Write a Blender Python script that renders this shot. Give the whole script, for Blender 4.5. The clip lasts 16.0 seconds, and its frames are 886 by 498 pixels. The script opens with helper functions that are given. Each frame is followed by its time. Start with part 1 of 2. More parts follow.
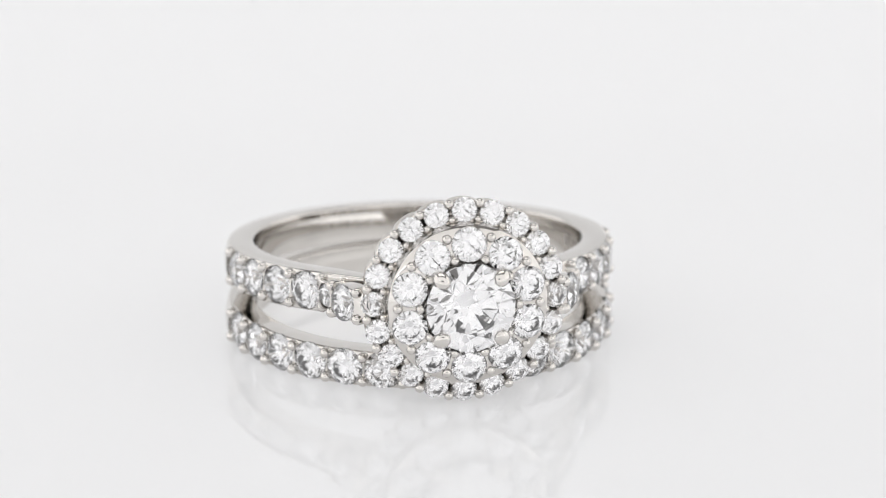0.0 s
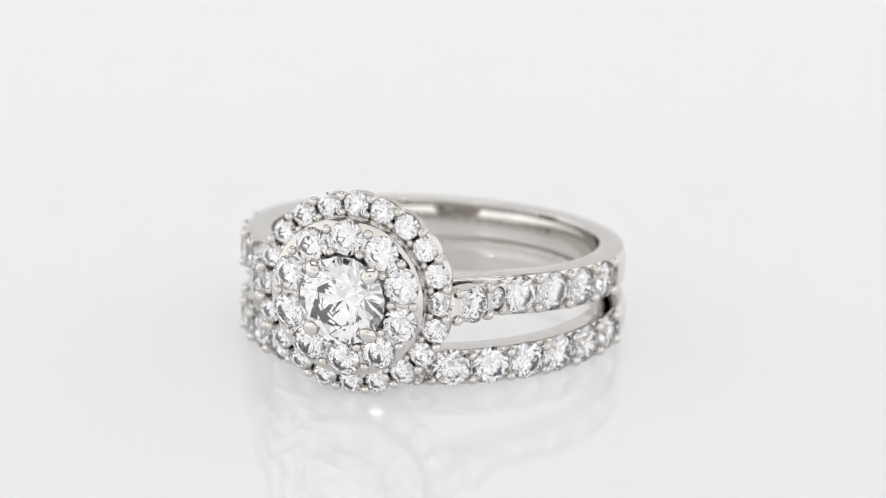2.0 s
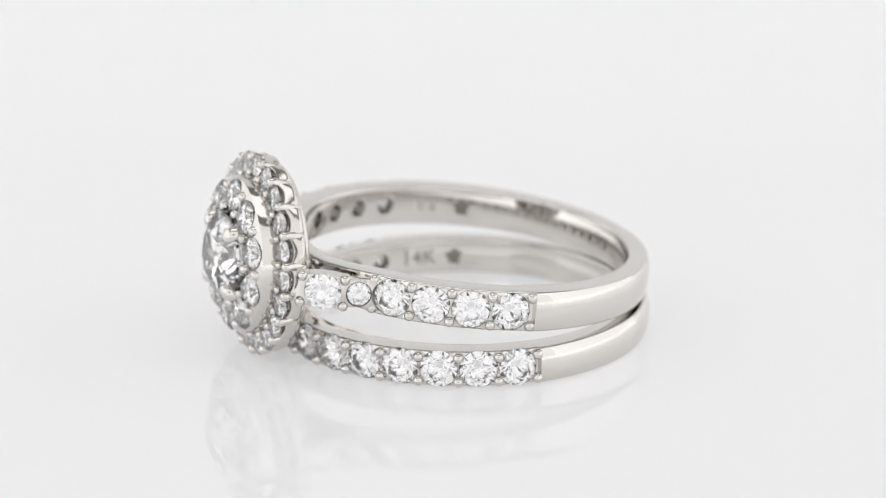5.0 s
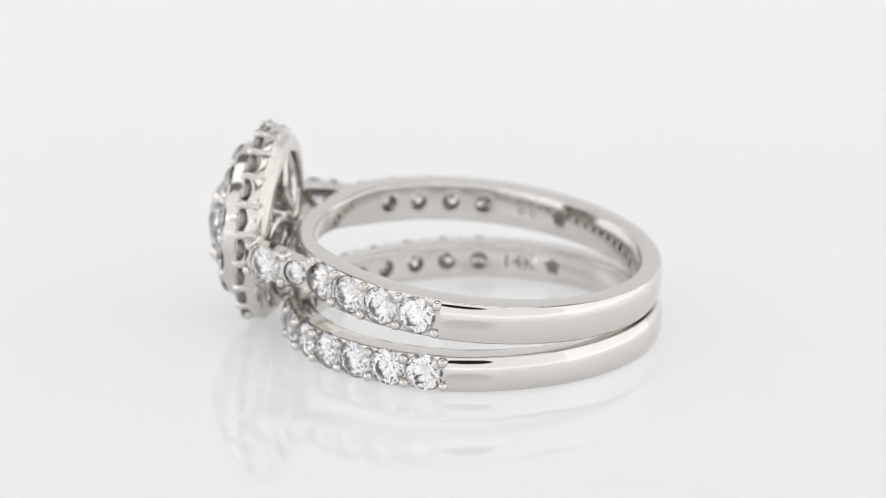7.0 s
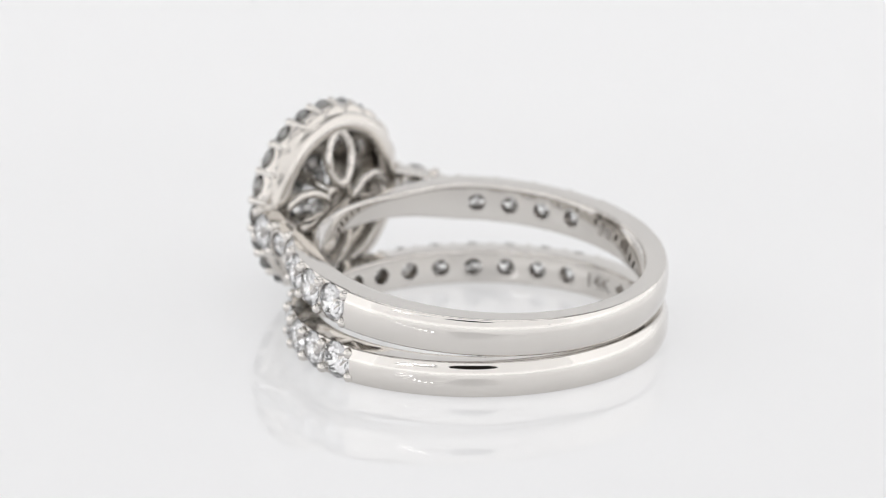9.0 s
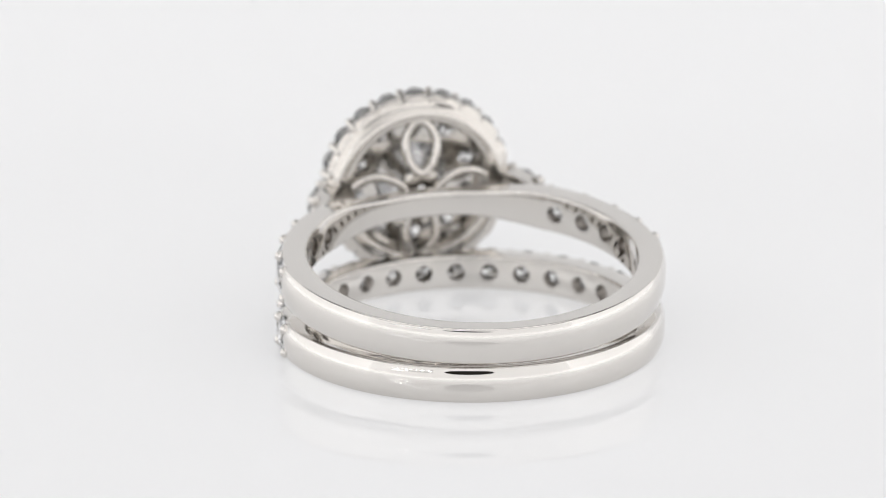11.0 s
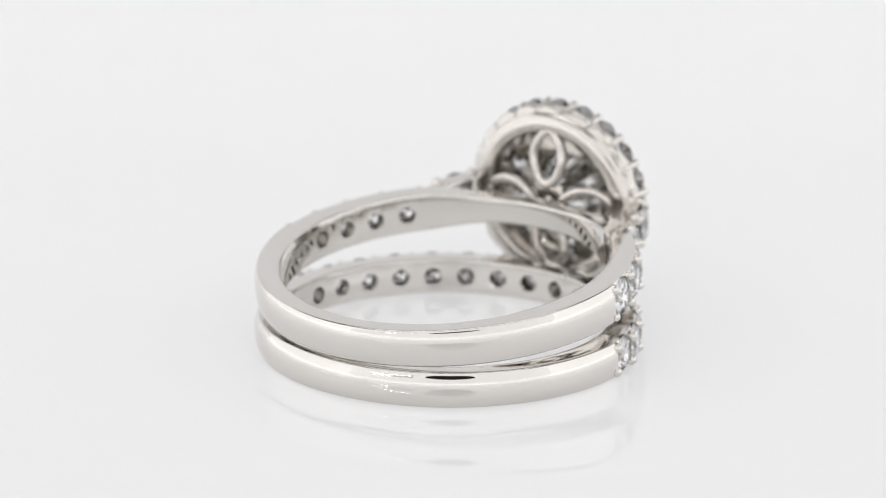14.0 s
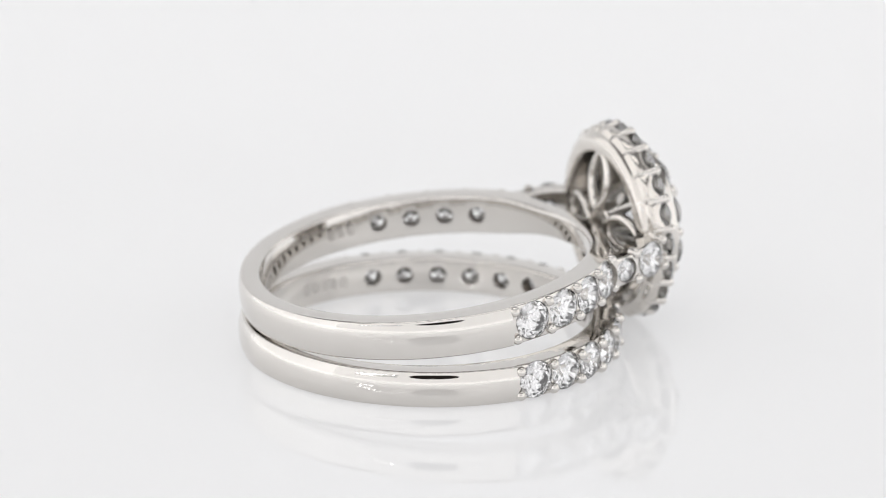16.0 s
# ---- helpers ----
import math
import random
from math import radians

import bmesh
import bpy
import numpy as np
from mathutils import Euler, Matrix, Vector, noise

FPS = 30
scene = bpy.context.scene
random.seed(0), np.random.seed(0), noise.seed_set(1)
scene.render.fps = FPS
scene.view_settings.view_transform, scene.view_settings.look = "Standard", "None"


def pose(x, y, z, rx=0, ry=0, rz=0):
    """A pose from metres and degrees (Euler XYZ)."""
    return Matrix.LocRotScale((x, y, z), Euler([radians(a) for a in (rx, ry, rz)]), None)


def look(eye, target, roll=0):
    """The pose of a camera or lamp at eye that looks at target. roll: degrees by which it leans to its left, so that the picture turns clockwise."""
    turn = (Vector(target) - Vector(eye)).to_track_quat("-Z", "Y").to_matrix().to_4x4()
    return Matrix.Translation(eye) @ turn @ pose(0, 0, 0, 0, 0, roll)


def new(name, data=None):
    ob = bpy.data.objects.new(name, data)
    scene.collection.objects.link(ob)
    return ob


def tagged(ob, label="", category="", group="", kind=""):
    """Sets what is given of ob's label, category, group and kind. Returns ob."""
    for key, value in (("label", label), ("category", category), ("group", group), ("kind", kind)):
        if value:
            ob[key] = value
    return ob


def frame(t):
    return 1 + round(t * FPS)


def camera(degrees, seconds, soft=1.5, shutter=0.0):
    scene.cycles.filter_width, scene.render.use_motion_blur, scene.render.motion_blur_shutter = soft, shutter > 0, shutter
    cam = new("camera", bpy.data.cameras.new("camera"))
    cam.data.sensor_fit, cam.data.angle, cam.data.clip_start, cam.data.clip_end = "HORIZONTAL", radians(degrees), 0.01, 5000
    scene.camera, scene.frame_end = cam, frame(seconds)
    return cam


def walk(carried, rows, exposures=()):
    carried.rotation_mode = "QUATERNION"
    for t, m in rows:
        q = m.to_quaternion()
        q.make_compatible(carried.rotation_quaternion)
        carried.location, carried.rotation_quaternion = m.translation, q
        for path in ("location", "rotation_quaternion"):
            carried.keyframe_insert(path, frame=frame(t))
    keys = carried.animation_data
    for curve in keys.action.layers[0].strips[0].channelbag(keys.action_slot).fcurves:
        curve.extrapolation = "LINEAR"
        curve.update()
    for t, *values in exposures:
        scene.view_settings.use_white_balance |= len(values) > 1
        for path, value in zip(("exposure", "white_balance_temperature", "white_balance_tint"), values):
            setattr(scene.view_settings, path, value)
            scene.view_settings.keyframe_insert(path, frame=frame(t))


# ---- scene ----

# ---- camera: stands still on its tripod, the rings turn before it ----
FOV = 10.0
SECONDS = 16.0
cam = camera(FOV, SECONDS, soft=1.05)
EYE = Vector((-0.00006, -0.2485, 0.0858))
PITCH = radians(18.09)
ROLL = 0.1
STILL = look(EYE, EYE + Vector((0, math.cos(PITCH), -math.sin(PITCH))), ROLL)
walk(cam, [(0, STILL), (SECONDS, STILL)])
cam.data.dof.use_dof = True
cam.data.dof.focus_distance = 0.252
cam.data.dof.aperture_fstop = 48.0

# ---- world, light and exposure ----
world = bpy.data.worlds.new("studio")
scene.world = world
world.use_nodes = True
world.node_tree.nodes["Background"].inputs[0].default_value = (0.030, 0.027, 0.024, 1)
world.node_tree.nodes["Background"].inputs[1].default_value = 1.0
scene.view_settings.exposure = -0.40
CEILING_GLOW = 1.0
SIDE_GLOW = 0.80
FRONT_GLOW = 0.58
# glow added to the acrylic sheet itself
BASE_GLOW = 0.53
LED_GLOW = 25.0

MM = 0.001


# ---- materials ----
def material(name):
    m = bpy.data.materials.new(name)
    m.use_nodes = True
    nt = m.node_tree
    return m, nt, nt.nodes["Principled BSDF"]


def noise_node(nt, scale, detail=3.0, rough=0.55):
    co = nt.nodes.new("ShaderNodeTexCoord")
    n = nt.nodes.new("ShaderNodeTexNoise")
    n.inputs["Scale"].default_value = scale
    n.inputs["Detail"].default_value = detail
    n.inputs["Roughness"].default_value = rough
    nt.links.new(co.outputs["Object"], n.inputs["Vector"])
    return n


def ramp(nt, source, low, high):
    r = nt.nodes.new("ShaderNodeMapRange")
    r.inputs["To Min"].default_value = low
    r.inputs["To Max"].default_value = high
    nt.links.new(source, r.inputs["Value"])
    return r.outputs["Result"]


def white_gold(name, colour, low, high, relief):
    m, nt, b = material(name)
    b.inputs["Base Color"].default_value = (*colour, 1)
    b.inputs["Metallic"].default_value = 1.0
    fine = noise_node(nt, 2600, 4)
    broad = noise_node(nt, 260, 2)
    nt.links.new(ramp(nt, broad.outputs["Fac"], low, high), b.inputs["Roughness"])
    bump = nt.nodes.new("ShaderNodeBump")
    bump.inputs["Strength"].default_value = relief
    bump.inputs["Distance"].default_value = 0.00002
    nt.links.new(fine.outputs["Fac"], bump.inputs["Height"])
    nt.links.new(bump.outputs["Normal"], b.inputs["Normal"])
    return m


GOLD = white_gold("polished white gold", (0.71, 0.686, 0.656), 0.015, 0.05, 0.05)
SETTING = white_gold("cast white gold", (0.68, 0.656, 0.626), 0.03, 0.10, 0.12)
SATIN = white_gold("satin white gold", (0.68, 0.648, 0.61), 0.10, 0.22, 0.2)
ENGRAVED = white_gold("engraved white gold", (0.27, 0.245, 0.22), 0.35, 0.5, 0.2)
STAMPED = white_gold("stamped white gold", (0.62, 0.595, 0.57), 0.25, 0.4, 0.2)


# rough cut metal, with the shade of holes and gaps put into its colour
SEAT = white_gold("shade-darkened unpolished stone seat", (0.46, 0.425, 0.39), 0.25, 0.45, 0.25)


def diamond_material():
    m = bpy.data.materials.new("diamond")
    m.use_nodes = True
    nt = m.node_tree
    nt.nodes.remove(nt.nodes["Principled BSDF"])
    out = nt.nodes["Material Output"]
    g = nt.nodes.new("ShaderNodeBsdfGlass")
    g.inputs["IOR"].default_value = 2.42
    g.inputs["Roughness"].default_value = 0.0
    g.inputs["Color"].default_value = (0.98, 0.98, 0.982, 1)
    nt.links.new(g.outputs[0], out.inputs["Surface"])
    return m


DIAMOND = diamond_material()


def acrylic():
    m, nt, b = material("glowing white gloss acrylic")
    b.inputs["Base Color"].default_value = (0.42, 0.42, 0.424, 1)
    # even emission added over the whole sheet, to thin the rings' contact shadows
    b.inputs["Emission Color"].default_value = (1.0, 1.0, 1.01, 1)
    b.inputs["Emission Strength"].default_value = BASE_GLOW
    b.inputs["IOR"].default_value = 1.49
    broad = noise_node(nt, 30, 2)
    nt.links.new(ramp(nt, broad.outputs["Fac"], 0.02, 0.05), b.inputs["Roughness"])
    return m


ACRYLIC = acrylic()


def cloth(name, colour, glow=0.0):
    m, nt, b = material(name)
    n = noise_node(nt, 220, 3)
    mix = nt.nodes.new("ShaderNodeMix")
    mix.data_type = "RGBA"
    mix.inputs[6].default_value = (*[c * 0.96 for c in colour], 1)
    mix.inputs[7].default_value = (*colour, 1)
    nt.links.new(n.outputs["Fac"], mix.inputs[0])
    nt.links.new(mix.outputs[2], b.inputs["Base Color"])
    b.inputs["Roughness"].default_value = 0.9
    if glow:
        b.inputs["Emission Color"].default_value = (1.0, 0.99, 0.985, 1)
        b.inputs["Emission Strength"].default_value = glow
    return m


GREY_CLOTH = cloth("grey tent cloth", (0.22, 0.213, 0.207))
CLOTH = cloth("white tent cloth", (0.82, 0.82, 0.82))
TOP_DIFFUSER = cloth("lit ceiling diffuser", (0.8, 0.8, 0.8), CEILING_GLOW)
FRONT_DIFFUSER = cloth("lit front diffuser", (0.8, 0.8, 0.8), FRONT_GLOW)
SIDE_DIFFUSER = cloth("lit side diffuser", (0.8, 0.8, 0.8), SIDE_GLOW)


def led_material():
    m, nt, b = material("led")
    b.inputs["Emission Color"].default_value = (1, 1, 1, 1)
    b.inputs["Emission Strength"].default_value = LED_GLOW
    return m


LED = led_material()


# ---- mesh helpers, in millimetres ----
def mesh_of(bm, name, mat, smooth=True, sharp=35):
    bmesh.ops.recalc_face_normals(bm, faces=bm.faces)
    bmesh.ops.scale(bm, vec=(MM, MM, MM), verts=bm.verts)
    for f in bm.faces:
        f.smooth = smooth
    if smooth:
        for e in bm.edges:
            if len(e.link_faces) == 2 and e.calc_face_angle(0) > radians(sharp):
                e.smooth = False
    me = bpy.data.meshes.new(name)
    bm.to_mesh(me)
    bm.free()
    me.materials.append(mat)
    return me


def mm_pose(m):
    out = m.copy()
    out.translation = m.translation * MM
    return out


def put(name, mesh, parent, m=None, label=""):
    """One mesh object under a thing or part, at the pose m in millimetres."""
    ob = new(name, mesh)
    ob.parent = parent
    if m is not None:
        ob.matrix_basis = mm_pose(m)
    if label:
        ob["label"] = label
    return ob


def part(name, bm, mat, parent, label="", m=None, smooth=True, sharp=35):
    return put(name, mesh_of(bm, name, mat, smooth, sharp), parent, m, label)


def evened(ob):
    """Let the large faces rule the shading of a carved piece."""
    mod = ob.modifiers.new("normals", "WEIGHTED_NORMAL")
    mod.keep_sharp, mod.weight = True, 80
    return ob


def box(bm, x0, x1, y0, y1, z0, z1):
    vs = [bm.verts.new((x, y, z)) for x in (x0, x1) for y in (y0, y1) for z in (z0, z1)]
    for f in ((0, 1, 3, 2), (4, 6, 7, 5), (0, 4, 5, 1), (2, 3, 7, 6), (0, 2, 6, 4), (1, 5, 7, 3)):
        bm.faces.new([vs[i] for i in f])


def sweep(bm, sections, closed):
    """Skin a row of equal closed sections."""
    rings = [[bm.verts.new(p) for p in s] for s in sections]
    n = len(rings[0])
    last = len(rings) if closed else len(rings) - 1
    for i in range(last):
        a, b = rings[i], rings[(i + 1) % len(rings)]
        for k in range(n):
            bm.faces.new((a[k], a[(k + 1) % n], b[(k + 1) % n], b[k]))
    if not closed:
        bm.faces.new(rings[0])
        bm.faces.new(rings[-1])


def rounded_rect(r0, r1, z0, z1, b, steps=4, crown=0.0):
    """A section in (r, z) with rounded corners and an outer face that bulges by crown."""
    out = []
    for (cr, cz, a0) in ((r1 - b, z1 - b, 0), (r0 + b, z1 - b, 90), (r0 + b, z0 + b, 180), (r1 - b, z0 + b, 270)):
        for k in range(steps + 1):
            a = radians(a0 + 90 * k / steps)
            out.append((cr + b * math.cos(a), cz + b * math.sin(a)))
    if crown:
        zc, half = (z0 + z1) / 2, (z1 - z0) / 2
        full = []
        for k in range(13):
            z = zc + (half - b) * (-1 + 2 * k / 12)
            full.append((r1 + crown * (1 - ((z - zc) / (half - b)) ** 2), z))
        out = out + full[1:-1]
    return out


def domed(r0, r1, half, bulge):
    """A shank's plain section: flat inside, flat in the middle outside, easing over to rounded edges."""
    ease = lambda z: r1 - max(0.0, abs(z) - 0.16) ** 2 / bulge
    b, m = 0.13, half - 0.15
    corner = lambda r, z, angles: [(r + b * math.cos(radians(a)), z + b * math.sin(radians(a))) for a in angles]
    out = corner(ease(m) - 0.02 - b, m + 0.02, (25, 42, 58, 74, 90))
    for z, a0 in ((half - 0.14, 90), (0.14 - half, 180)):
        out += [(r0 + 0.14 + 0.14 * math.cos(radians(a0 + 22.5 * k)), z + 0.14 * math.sin(radians(a0 + 22.5 * k))) for k in range(5)]
    out += corner(ease(m) - 0.02 - b, -m - 0.02, (270, 286, 302, 318, 335))
    out += [(ease(m * k / 5), m * k / 5) for k in range(-5, 6)]
    return out


def around(rel, r, z):
    """A point of a ring: rel degrees from the head's direction (-y), to +x."""
    a = radians(rel)
    return Vector((r * math.sin(a), -r * math.cos(a), z))


def seat(rel, r, z=0.0, turn=None):
    """The pose of a stone whose table looks outwards from a ring."""
    face = radians(rel if turn is None else turn)
    out = Vector((math.sin(face), -math.cos(face), 0))
    q = out.to_track_quat("Z", "Y").to_matrix().to_4x4()
    return Matrix.Translation(around(rel, r, z)) @ q


def brilliant(d):
    """A round brilliant-cut stone of d mm; its girdle lies at z = 0."""
    R = d / 2
    bm = bmesh.new()
    P = lambda a, r, z: bm.verts.new((R * r * math.cos(radians(a)), R * r * math.sin(radians(a)), R * z))
    T = [P(45 * k, 0.56, 0.32) for k in range(8)]
    K = [P(45 * k + 22.5, 0.77, 0.2205) for k in range(8)]
    G = [P(22.5 * k, 1.0, 0.03) for k in range(16)]
    H = [P(22.5 * k, 1.0, -0.03) for k in range(16)]
    L = [P(45 * k + 22.5, 0.25, -0.690) for k in range(8)]
    c = bm.verts.new((0, 0, -0.89 * R))
    bm.faces.new(T)
    for k in range(8):
        n, p = (k + 1) % 8, (k - 1) % 8
        bm.faces.new((T[k], K[k], T[n]))
        bm.faces.new((T[k], K[p], G[2 * k], K[k]))
        bm.faces.new((K[k], G[2 * k], G[2 * k + 1]))
        bm.faces.new((K[k], G[2 * k + 1], G[(2 * k + 2) % 16]))
        bm.faces.new((c, L[k], H[2 * k], L[p]))
        bm.faces.new((L[k], H[2 * k + 1], H[2 * k]))
        bm.faces.new((L[k], H[(2 * k + 2) % 16], H[2 * k + 1]))
    for k in range(16):
        bm.faces.new((G[k], H[k], H[(k + 1) % 16], G[(k + 1) % 16]))
    return mesh_of(bm, "diamond", DIAMOND, smooth=False)


def bead(r, tall=1.0):
    """A worked grain of metal that holds a stone: a rounded stub along z."""
    bm = bmesh.new()
    prof = [(0.0, 1.0), (0.45, 0.89), (0.80, 0.58), (0.98, 0.15), (1.0, -0.4), (0.95, -1.2 * tall)]
    rows = []
    for rr, z in prof[1:]:
        rows.append([bm.verts.new((r * rr * math.cos(2 * math.pi * k / 10), r * rr * math.sin(2 * math.pi * k / 10), r * z)) for k in range(10)])
    top = bm.verts.new((0, 0, r))
    for k in range(10):
        bm.faces.new((top, rows[0][k], rows[0][(k + 1) % 10]))
        for a, b in zip(rows, rows[1:]):
            bm.faces.new((a[k], b[k], b[(k + 1) % 10], a[(k + 1) % 10]))
    bm.faces.new(rows[-1])
    return mesh_of(bm, "prong", SETTING, sharp=60)


def cone_cutter(bm, m, profile, seg=20):
    """A turned solid along z of m, by (radius, z), to cut a seat."""
    rows = []
    for r, z in profile:
        rows.append([bm.verts.new(m @ Vector((r * math.cos(2 * math.pi * k / seg), r * math.sin(2 * math.pi * k / seg), z))) for k in range(seg)])
    for a, b in zip(rows, rows[1:]):
        for k in range(seg):
            bm.faces.new((a[k], a[(k + 1) % seg], b[(k + 1) % seg], b[k]))
    bm.faces.new(rows[0])
    bm.faces.new(rows[-1])


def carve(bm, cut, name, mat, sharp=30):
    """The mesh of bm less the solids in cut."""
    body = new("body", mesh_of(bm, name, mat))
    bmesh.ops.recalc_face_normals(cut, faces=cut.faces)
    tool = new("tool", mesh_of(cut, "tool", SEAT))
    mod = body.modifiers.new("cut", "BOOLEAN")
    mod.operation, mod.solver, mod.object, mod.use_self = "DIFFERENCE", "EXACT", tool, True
    # cut faces take the tool's darker metal, which carries the painted shade
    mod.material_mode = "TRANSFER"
    dg = bpy.context.evaluated_depsgraph_get()
    me = bpy.data.meshes.new_from_object(body.evaluated_get(dg))
    me.name = name
    bpy.data.objects.remove(body)
    bpy.data.objects.remove(tool)
    out = bmesh.new()
    out.from_mesh(me)
    for f in out.faces:
        f.smooth = True
    for e in out.edges:
        e.smooth = not (len(e.link_faces) == 2 and e.calc_face_angle(0) > radians(sharp))
    out.to_mesh(me)
    out.free()
    return me


# ---- the light tent ----
def light_tent():
    bm = bmesh.new()
    prof = [(-450, 0), (250, 0)] + [(250 + 150 * math.sin(radians(a)), 150 - 150 * math.cos(radians(a))) for a in range(10, 91, 10)] + [(400, 500)]
    n = len(prof)
    rows = [[bm.verts.new((x, y, z)) for y, z in prof] for x in (-450, 450)]
    low = [[bm.verts.new((x, y + (6 if k == n - 1 else 0), z - 6)) for k, (y, z) in enumerate(prof)] for x in (-450, 450)]
    for k in range(n - 1):
        bm.faces.new((rows[0][k], rows[0][k + 1], rows[1][k + 1], rows[1][k]))
        bm.faces.new((low[0][k], low[0][k + 1], low[1][k + 1], low[1][k]))
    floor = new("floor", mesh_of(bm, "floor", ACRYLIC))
    tagged(floor, "seamless white glossy acrylic sheet with an added glow, curving up behind", "floor", kind="structure")
    bm = bmesh.new()
    for x0, x1, y0, y1 in ((-450, -270, -450, 406), (270, 450, -450, 406), (-270, 270, -450, -130), (-270, 270, 190, 406)):
        box(bm, x0, x1, y0, y1, 500, 506)
    tagged(new("ceiling", mesh_of(bm, "ceiling", GREY_CLOTH, False)), "grey fabric top of the light tent", "ceiling", kind="structure")
    bm = bmesh.new()
    box(bm, -270, 270, -130, 190, 502, 508)
    tagged(new("ceiling_diffuser", mesh_of(bm, "ceiling_diffuser", TOP_DIFFUSER, False)), "glowing white fabric panel in the tent top", "ceiling", kind="structure")
    for name, x0, x1 in (("wall_west", -456, -450), ("wall_east", 450, 456)):
        bm = bmesh.new()
        box(bm, x0, x1, -450, 406, -6, 506)
        tagged(new(name, mesh_of(bm, name, SIDE_DIFFUSER, False)), "glowing white fabric side of the light tent", "wall", kind="structure")
    bm = bmesh.new()
    for y in (-276, -272):
        hole, rim = [], []
        for k in range(32):
            a = 2 * math.pi * k / 32
            c, d = math.cos(a), math.sin(a)
            hole.append(bm.verts.new((70 * c, y, 95 + 30 * d)))
            far = min(450 / max(abs(c), 1e-6), (405 if d > 0 else 95) / max(abs(d), 1e-6))
            rim.append(bm.verts.new((far * c, y, 95 + far * d)))
        for k in range(32):
            bm.faces.new((hole[k], hole[(k + 1) % 32], rim[(k + 1) % 32], rim[k]))
    for x0, x1 in ((-450, -449), (449, 450)):
        box(bm, x0, x1, -276, -272, 0, 500)
    tagged(new("wall_south", mesh_of(bm, "wall_south", FRONT_DIFFUSER, False)), "glowing white fabric front of the light tent with a camera opening", "wall", kind="structure")


light_tent()


def led_panel():
    """Two rows of small bright diodes on the tent's front, beside the opening."""
    root = new("led_strip")
    root.matrix_basis = mm_pose(pose(-190, -271.9, 96, 0, 0, 0))
    tagged(root, "two short rows of white diodes on the tent front", "lamp")
    bm = bmesh.new()
    box(bm, -86, 86, -0.1, 1.6, -20, 20)
    part("board", bm, CLOTH, root, smooth=False)
    bm = bmesh.new()
    bmesh.ops.create_uvsphere(bm, u_segments=12, v_segments=8, radius=2.4)
    dot = mesh_of(bm, "diode", LED)
    for k in range(8):
        put("diode", dot, root, pose(-74 + 21 * k, 3.0, 9))
    for k in range(4):
        put("diode", dot, root, pose(-66 + 21 * k, 3.0, -11))


led_panel()


# ---- the rings: numbers in millimetres ----
R_IN, R_METAL, R_PLAIN = 8.50, 9.82, 10.08
HALF = 0.93
STONE = 1.94
STEP = 11.79
SEAT_R = 9.76
PLAIN_FROM = 89.3

STONE_BAND = brilliant(STONE)
STONE_SMALL = brilliant(1.22)
STONE_ARM = brilliant(1.88)
STONE_HALO = brilliant(1.26)
STONE_CLUSTER = brilliant(1.76)
STONE_CENTRE = brilliant(4.45)
BEAD_BAND = bead(0.29)
BEAD_HALO = bead(0.20)
POST_HALO = bead(0.26, 3.0)
BEAD_CLUSTER = bead(0.27)
SEAT_CUT = [(0.46, -1.60), (0.46, -0.62), (0.96, -0.12), (1.0, 0.0), (1.0, 0.8)]


def scaled(profile, k, deep=1.0):
    return [(r * k, z * (k if i > 0 else deep)) for i, (r, z) in enumerate(profile)]


def plain_section(rel, r_in, r_plain, half, bulge=3.0):
    """The plain back of a shank, which thins towards the middle."""
    thin = 0.45 * math.sin(radians(max(0.0, min(rel, 360 - rel) - 90)))
    return domed(r_in, r_plain - thin, half, bulge)


def hoop(half, r_in, r_set, r_plain):
    """A ring's shank: set with stones in front, plain and proud behind."""
    bm = bmesh.new()
    secs = []
    front = rounded_rect(r_in, r_set, -half, half, 0.14, crown=0.001)
    def at(rel, sec):
        return [around(rel, r, z) for r, z in sec]
    N = 60
    for k in range(N + 1):
        rel = PLAIN_FROM + (360 - 2 * PLAIN_FROM) * k / N
        secs.append(at(rel, plain_section(rel, r_in, r_plain, half)))
    for k in range(N + 1):
        secs.append(at(-PLAIN_FROM + 0.03 + (2 * PLAIN_FROM - 0.06) * k / N, front))
    sweep(bm, secs, True)
    return bm


def beads_between(parent, rels, r, half):
    for rel in rels:
        for s in (-1, 1):
            put("prong", BEAD_BAND, parent, seat(rel, r, s * half))


def stamp(parent, rel, r, z, text=None, marks=0, height=0.8):
    """Letters or plain bars stamped into the inner face of a ring, read from inside."""
    bm = bmesh.new()
    if text:
        cu = bpy.data.curves.new("letters", "FONT")
        cu.body, cu.size, cu.align_x, cu.align_y = text, height * 1.35, "CENTER", "CENTER"
        cu.resolution_u = 3
        ob = new("letters", cu)
        me = bpy.data.meshes.new_from_object(ob.evaluated_get(bpy.context.evaluated_depsgraph_get()))
        bpy.data.objects.remove(ob)
        bm.from_mesh(me)
        bpy.data.meshes.remove(me)
        bmesh.ops.subdivide_edges(bm, edges=[e for e in bm.edges if e.calc_length() > 0.3], cuts=1)
    else:
        for k in range(marks):
            x = (k - (marks - 1) / 2) * 0.62
            vs = [bm.verts.new((x + dx, dz * height / 2, 0)) for dx, dz in ((-0.22, -1), (0.22, -1), (0.22, 1), (-0.22, 1))]
            bm.faces.new(vs)
    for v in bm.verts:
        x, h = v.co.x, v.co.y
        v.co = around(rel - math.degrees(x / r), r - 0.008, z + h)
    return part("engraving", bm, ENGRAVED if text else STAMPED, parent, "stamped marks inside the shank", smooth=False)


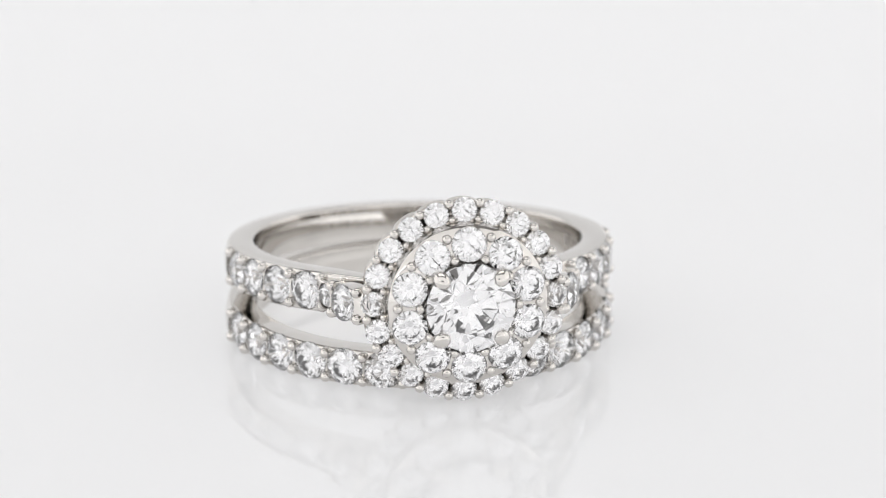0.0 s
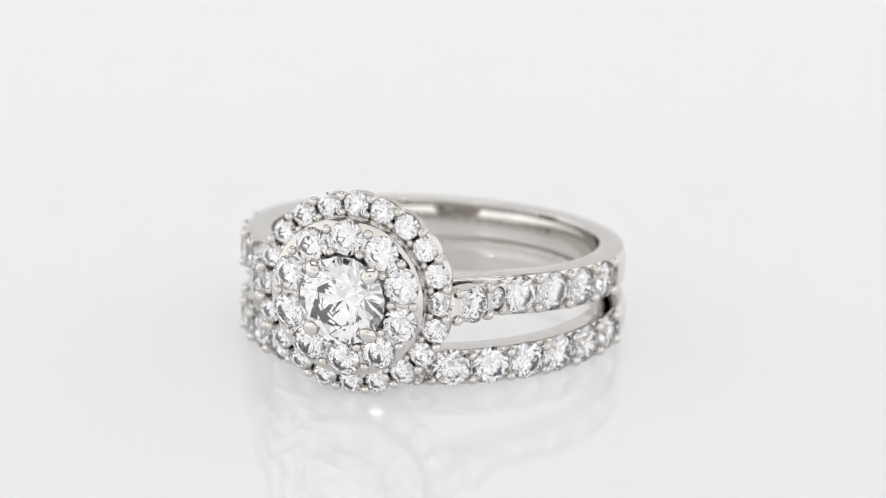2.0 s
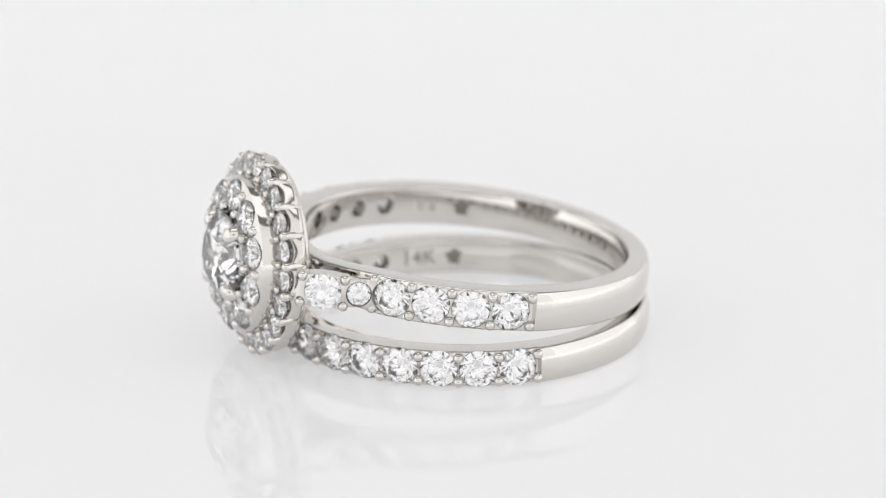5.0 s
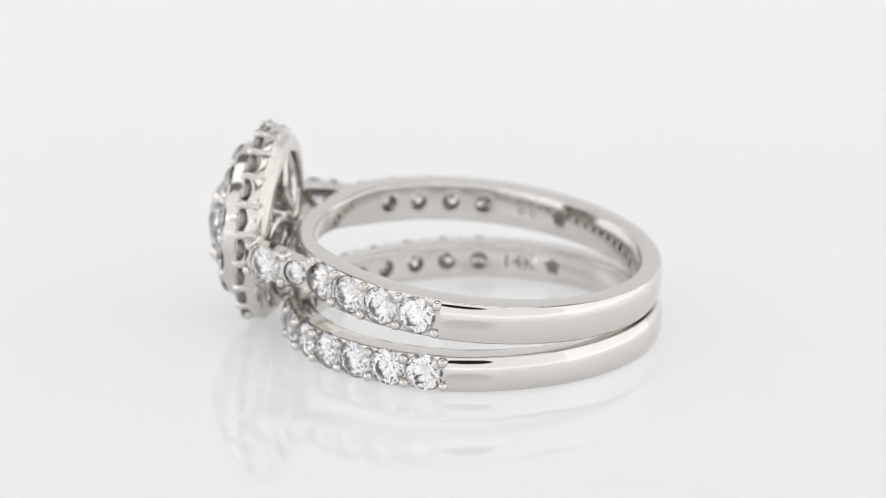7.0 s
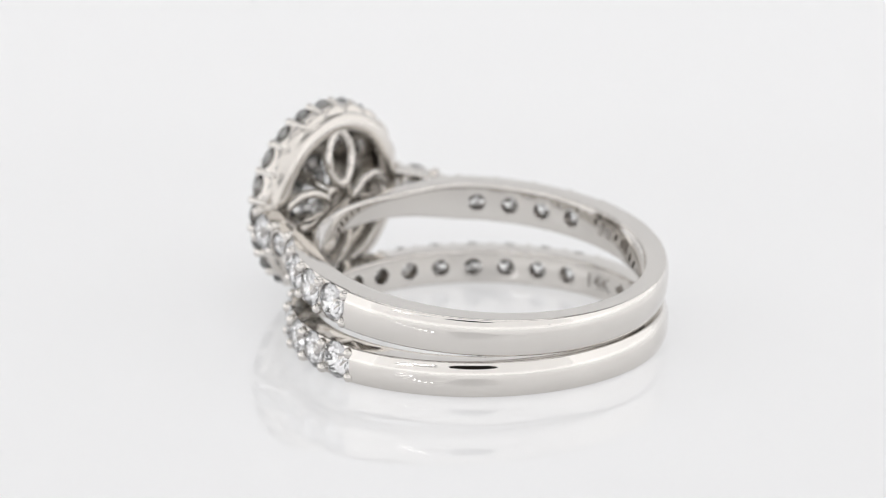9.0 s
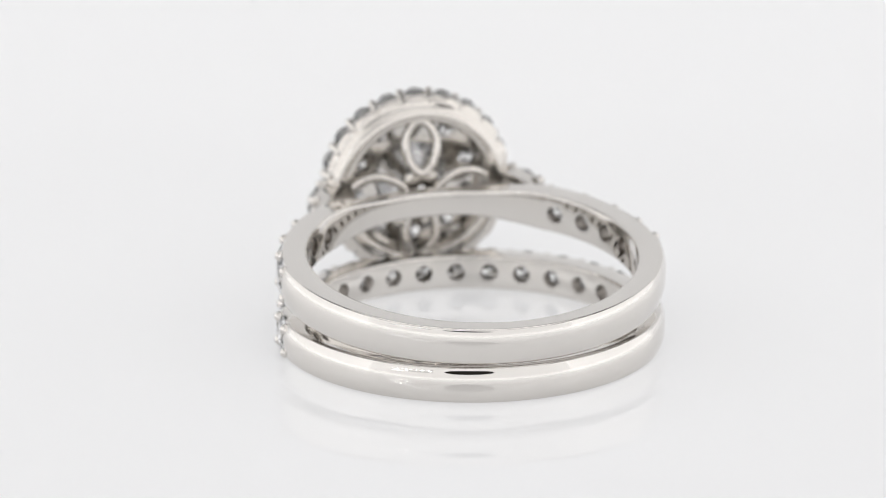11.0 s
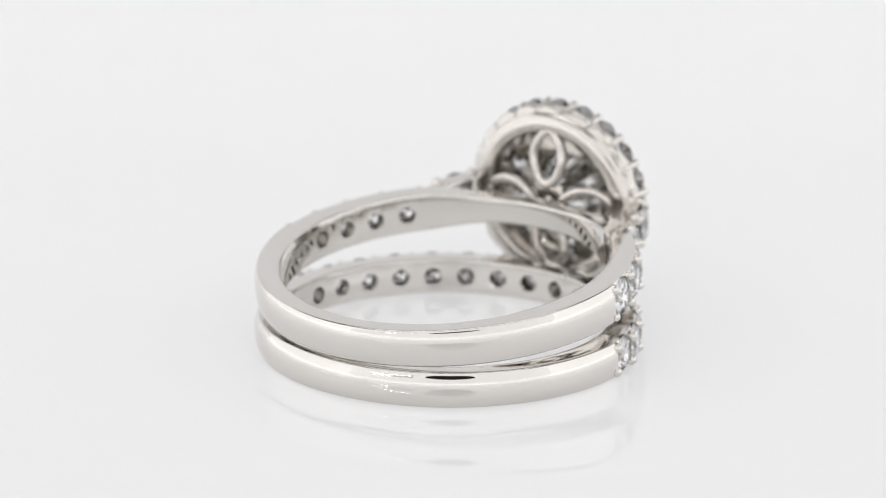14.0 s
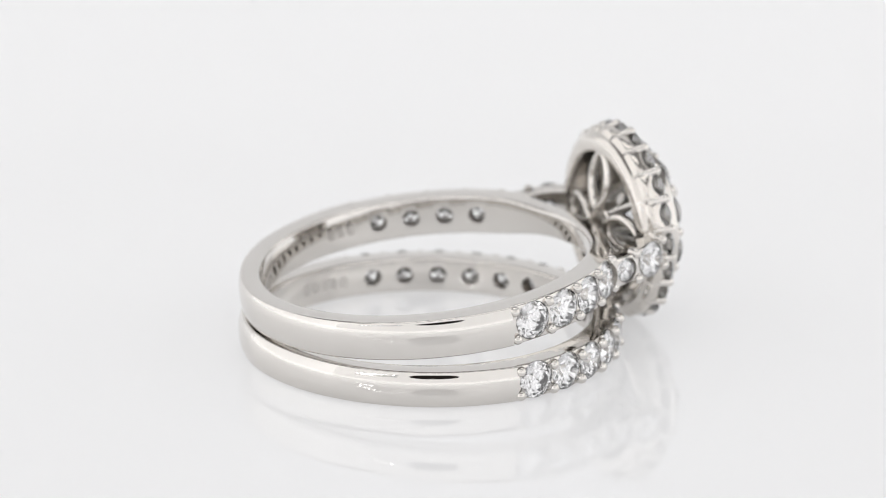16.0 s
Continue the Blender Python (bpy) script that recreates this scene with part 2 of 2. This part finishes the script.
def maker_mark(parent, rel, r, z):
    """A small deep stamp with an uneven outline."""
    bm = bmesh.new()
    vs = []
    for k in range(30):
        a = 2 * math.pi * k / 30
        d = 0.40 + 0.03 * math.sin(3 * a + 1) + 0.07 * math.sin(5 * a)
        vs.append(bm.verts.new(around(rel + math.degrees(d * math.cos(a) / r), r - 0.009, z + d * math.sin(a))))
    bm.faces.new(vs)
    part("maker_mark", bm, ENGRAVED, parent, "dark stamped mark inside the shank", smooth=False)


def wedding_band():
    root = new("wedding_band")
    tagged(root, "slim white gold wedding band set with round diamonds", "ring", "rings")
    cut = bmesh.new()
    rels = [STEP * k for k in range(-7, 8)]
    for rel in rels:
        cone_cutter(cut, seat(rel, SEAT_R), SEAT_CUT)
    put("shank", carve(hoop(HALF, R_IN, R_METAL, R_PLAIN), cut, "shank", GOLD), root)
    for rel in rels:
        put("diamond", STONE_BAND, root, seat(rel, SEAT_R) @ pose(0, 0, 0, 0, 0, rel * 7 % 45))
    beads_between(root, [STEP * (k + 0.5) for k in range(-8, 8)], 9.93, 0.63)
    stamp(root, -97, R_IN, 0.0, "14K", height=0.86)
    maker_mark(root, -110, R_IN, 0.0)
    stamp(root, 96, R_IN, 0.0, None, 2, 0.6)
    stamp(root, 106, R_IN, 0.0, None, 3, 0.55)
    return root


HEAD_R = 11.90          # halo stones, from the ring's axis
HEAD_W = 0.21          # the head sits a little above the shank's middle


def head_pose(u, w, v, spin=0.0):
    """A pose on the head: u to +x, w up, v outwards from the halo's stones."""
    q = Vector((0, -1, 0)).to_track_quat("Z", "Y").to_matrix().to_4x4()
    return Matrix.Translation((u, -HEAD_R - v, w + HEAD_W)) @ q @ pose(0, 0, 0, 0, 0, spin)


def leaned(u, w, v, spin, lean):
    """head_pose with the table leaning away from the head's middle."""
    side = Vector((-w, u, 0)).normalized()
    return head_pose(u, w, v) @ Matrix.Rotation(radians(lean), 4, side) @ pose(0, 0, 0, 0, 0, spin)


def turned(bm, profile, seg=80):
    """A solid turned about the head's axis from a closed (radius, v) section."""
    secs = []
    for k in range(seg):
        a = 2 * math.pi * k / seg
        secs.append([Vector((r * math.cos(a), -HEAD_R - v, r * math.sin(a) + HEAD_W)) for r, v in profile])
    sweep(bm, secs, True)


def head(root):
    before = set(root.children)
    # halo frame: a channel for the stones, whose outer wall dips and swells under each stone, drawn in to a smooth rim behind
    bm = bmesh.new()
    secs = []
    for k in range(400):
        a = 2 * math.pi * k / 400
        bow = abs(math.cos(10 * a))
        lip = -0.22 - 0.28 * bow ** 0.8
        swell = 0.22 * (bow ** 0.4 - 0.8)
        wall = [(3.88, -0.14), (4.00, -0.14), (4.05, -0.60), (4.14, -0.80), (4.56, -0.80), (4.68, lip - 0.04), (4.75, lip), (4.86, lip - 0.01), (4.92, lip - 0.07), (4.93 + 0.6 * swell, -0.74), (4.94 + swell, -0.88), (4.95 + swell, -1.00),
                (4.90 + swell, -1.10), (4.76 + 0.6 * swell, -1.20), (4.66, -1.25), (4.61, -1.31), (4.56, -1.40), (4.46, -1.50), (4.30, -1.57), (4.05, -1.61), (3.82, -1.61), (3.70, -1.56), (3.66, -1.46), (3.70, -1.25), (3.86, -0.9)]
        secs.append([Vector((r * math.cos(a), -HEAD_R - v, r * math.sin(a) + HEAD_W)) for r, v in wall])
    sweep(bm, secs, True)
    spots = [(4.52 * math.cos(radians(18 * k)), 4.52 * math.sin(radians(18 * k))) for k in range(20)]
    halo = part("halo_frame", bm, SATIN, root, "scalloped white gold halo frame", sharp=50)
    for k, (u, w) in enumerate(spots):
        put("diamond", STONE_HALO, halo, leaned(u, w, -0.12, 18 * k + 11, 8))
        a = radians(18 * k + 9)
        put("prong", BEAD_HALO, halo, head_pose(4.10 * math.cos(a), 4.10 * math.sin(a), 0.0))
        put("prong", POST_HALO, halo, leaned(4.88 * math.cos(a), 4.88 * math.sin(a), -0.12, 0, 17))
    # raised cluster plate
    bm = bmesh.new()
    turned(bm, [(1.75, 0.55), (2.0, 1.0), (2.3, 1.12), (3.3, 1.06), (3.80, 0.88), (3.95, 0.75), (3.98, 0.60), (3.95, -0.35), (3.7, -0.4), (3.6, 0.2), (2.0, 0.3)])
    cut = bmesh.new()
    spots = [(3.08 * math.cos(radians(90 + 36 * k)), 3.08 * math.sin(radians(90 + 36 * k))) for k in range(10)]
    for u, w in spots:
        cone_cutter(cut, head_pose(u, w, 1.02), [(0.45, -1.6), (0.45, -0.6), (0.86, -0.06), (0.90, 0), (0.90, 0.7)])
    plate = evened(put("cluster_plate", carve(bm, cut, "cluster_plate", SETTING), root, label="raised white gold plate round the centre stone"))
    for k, (u, w) in enumerate(spots):
        put("diamond", STONE_CLUSTER, plate, leaned(u, w, 1.02, 36 * k + 5, 10))
        a = radians(90 + 36 * k + 18)
        for rho, v in ((2.42, 1.18), (3.50, 0.96)):
            put("prong", BEAD_CLUSTER, plate, leaned(rho * math.cos(a), rho * math.sin(a), v, 0, 10))
    # centre stone and its four claws
    put("centre_diamond", STONE_CENTRE, root, head_pose(0, 0, 1.45, 8), "large round brilliant-cut diamond")
    for k in range(4):
        a = 45 + 90 * k
        bm = bmesh.new()
        rad = lambda s: [(0.0 + s * math.cos(radians(40 * j)), s * math.sin(radians(40 * j))) for j in range(9)]
        secs = []
        for rho, v, s in ((0.95, -1.62, 0.24), (1.25, -0.9, 0.28), (1.7, 0.0, 0.33), (2.15, 0.9, 0.36), (2.20, 1.4, 0.40), (2.12, 1.70, 0.42), (2.02, 1.88, 0.36), (1.95, 1.98, 0.22), (1.92, 2.01, 0.06)):
            secs.append([Vector(((rho + x) * math.cos(radians(a)) - y * math.sin(radians(a)), -HEAD_R - v, (rho + x) * math.sin(radians(a)) + y * math.cos(radians(a)) + HEAD_W)) for x, y in rad(s)])
        sweep(bm, secs, False)
        part("claw", bm, GOLD, root, "rounded white gold claw", sharp=60)
    # open gallery behind: a hub and four pointed loops
    for k in range(4):
        a = radians(90 + 90 * k)
        bm = bmesh.new()
        secs = []
        M = 28
        pts = []
        for j in range(M):
            s = 2 * math.pi * j / M
            along = 2.35 + 1.40 * math.cos(s)
            across = 0.85 * math.sin(s) * (0.62 + 0.38 * abs(math.sin(s)))
            v = -1.35 - 0.45 * (1 - ((along - 0.95) / 2.8))
            pts.append(Vector((along * math.cos(a) - across * math.sin(a), -HEAD_R - v, along * math.sin(a) + across * math.cos(a) + HEAD_W)))
        mid = sum(pts, Vector()) / M
        for j in range(M):
            out = (pts[j] - mid).normalized()
            up = Vector((0, 1, 0))
            secs.append([pts[j] + out * (0.28 * math.cos(radians(q))) + up * (0.26 * math.sin(radians(q))) for q in range(0, 360, 45)])
        sweep(bm, secs, True)
        part("gallery_petal", bm, SATIN, root, "pointed openwork loop under the head", sharp=60)
    bm = bmesh.new()
    turned(bm, [(0.22, -1.66), (0.6, -1.74), (0.9, -1.70), (1.0, -1.60), (0.9, -1.5), (0.22, -1.45)], 32)
    part("gallery_hub", bm, SATIN, root, "small openwork hub under the centre stone")
    # the head nods a little against the shank
    mid = Vector((0, -HEAD_R, HEAD_W))
    nod = Matrix.Translation(mid + Vector((0, 0.08, 0))) @ pose(0, 0, 0, 2.6, 0, 0) @ Matrix.Scale(1.02, 4) @ Matrix.Translation(-mid)
    for ob in root.children:
        if ob not in before:
            ob.matrix_basis = mm_pose(nod) @ ob.matrix_basis


def engagement_ring():
    root = new("engagement_ring")
    tagged(root, "white gold engagement ring with a double diamond halo", "ring", "rings")
    cut = bmesh.new()
    rels = [s * (46.4 + 11.9 * k) for s in (-1, 1) for k in range(4)]
    for rel in rels:
        cone_cutter(cut, seat(rel, SEAT_R), SEAT_CUT)
    # shank: plain behind, set at the shoulders, thinner under the head
    bm = bmesh.new()
    secs = []
    tall = lambda rel: 0.97 + 0.07 * max(0.0, min(1.0, (175 - min(rel % 360, 360 - rel % 360)) / 95))
    edge = tall(PLAIN_FROM)
    front = rounded_rect(R_IN, R_METAL, -edge, edge, 0.14, crown=0.001)
    thin = rounded_rect(R_IN, 9.45, -0.70, 0.70, 0.2, crown=0.03)
    place = lambda rel, sec: secs.append([around(rel, r, z) for r, z in sec])
    blend = lambda k: [(a[0] * (1 - k) + b[0] * k, a[1] * (1 - k) + b[1] * k) for a, b in zip(front, thin)]
    for k in range(61):
        rel = PLAIN_FROM + (360 - 2 * PLAIN_FROM) * k / 60
        place(rel, plain_section(rel, R_IN, R_PLAIN, tall(rel), 4.0))
    for k in range(61):
        rel = -PLAIN_FROM + 0.03 + (2 * PLAIN_FROM - 0.06) * k / 60
        f = min(1, max(0, (43 - abs(rel)) / 30))
        place(rel, blend(f * f * (3 - 2 * f)))
    sweep(bm, secs, True)
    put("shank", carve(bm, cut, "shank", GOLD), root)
    for rel in rels:
        put("diamond", STONE_BAND, root, seat(rel, SEAT_R) @ pose(0, 0, 0, 0, 0, rel * 7 % 45))
    beads_between(root, [s * (46.4 + 11.9 * (k - 0.5)) for s in (-1, 1) for k in range(5)], 9.88, 0.73)
    stamp(root, -98, R_IN, 0.0, None, 2, 0.6)
    maker_mark(root, -111, R_IN, 0.0)
    stamp(root, 97, R_IN, 0.0, None, 3, 0.55)
    # shoulders that leave the hoop and rise to the head
    for s in (-1, 1):
        path = [(6.80, 7.02, 0.84, 0.9), (6.64, 7.6, 0.80, 0.95), (6.46, 8.3, 0.72, 1.0), (6.28, 8.95, 0.74, 1.05), (6.08, 9.5, 0.84, 1.1), (5.80, 10.25, 0.86, 1.15), (5.35, 11.0, 0.8, 1.1), (4.75, 11.4, 0.7, 1.0)]
        secs = []
        bm = bmesh.new()
        for i, (x, y, hh, th) in enumerate(path):
            x0, y0 = path[max(0, i - 1)][:2]
            x1, y1 = path[min(len(path) - 1, i + 1)][:2]
            d = Vector((x1 - x0, y1 - y0)).normalized()
            nrm = Vector((d.y, -d.x))
            sec = rounded_rect(-th, 0.0, -hh, hh, 0.14)
            secs.append([Vector((s * (x + nrm.x * r), -(y + nrm.y * r), z)) for r, z in sec])
        sweep(bm, secs, False)
        cut = bmesh.new()
        spots = [(6.38, 8.28, STONE_SMALL, 0.66, 70), (5.84, 10.02, STONE_ARM, 0.96, 64)]
        poses = []
        for x, y, stone, k, face in spots:
            m = Matrix.Translation((s * x, -y, 0)) @ seat(0, 0, 0, s * face)
            poses.append(m)
            cone_cutter(cut, m, scaled(SEAT_CUT, k))
        cone_cutter(cut, seat(s * 46.4, SEAT_R), SEAT_CUT)
        arm = evened(put("shoulder", carve(bm, cut, "shoulder", SETTING), root, label="diamond-set shoulder rising to the head"))
        for (x, y, stone, k, face), m in zip(spots, poses):
            put("diamond", stone, arm, m)
        for x, y in ((6.22, 9.02), (5.30, 10.98)):
            for z in (-0.68, 0.68):
                put("prong", BEAD_BAND, arm, Matrix.Translation((s * x, -y, z)) @ seat(0, 0, 0, s * 65))
    head(root)
    return root


band_ring = wedding_band()
halo_ring = engagement_ring()

# ---- how the rings stand and turn ----
CENTRE = Vector((-1.372, 1.281, 0.0))    # of the rings, from the turning axis, at the start
YAW = 11.77
RATE = -16.03
TILT, LEAN = -5.8, 0.6
BAND_Z, HALO_Z = 0.94, 3.89


def motions():
    for ob, z, tilt, lean, yaw in ((band_ring, BAND_Z, 0.0, 0.0, YAW + 1.8), (halo_ring, HALO_Z, TILT, LEAN, YAW)):
        rows = []
        for k in range(33):
            t = k * 0.5
            turn = pose(0, 0, 0, 0, 0, RATE * t)
            m = turn @ Matrix.Translation(CENTRE + Vector((0, 0, z))) @ pose(0, 0, 0, 0, 0, yaw) @ pose(0, 0, 0, tilt, 0, 0) @ pose(0, 0, 0, 0, lean, 0)
            rows.append((t, mm_pose(m)))
        walk(ob, rows)


motions()
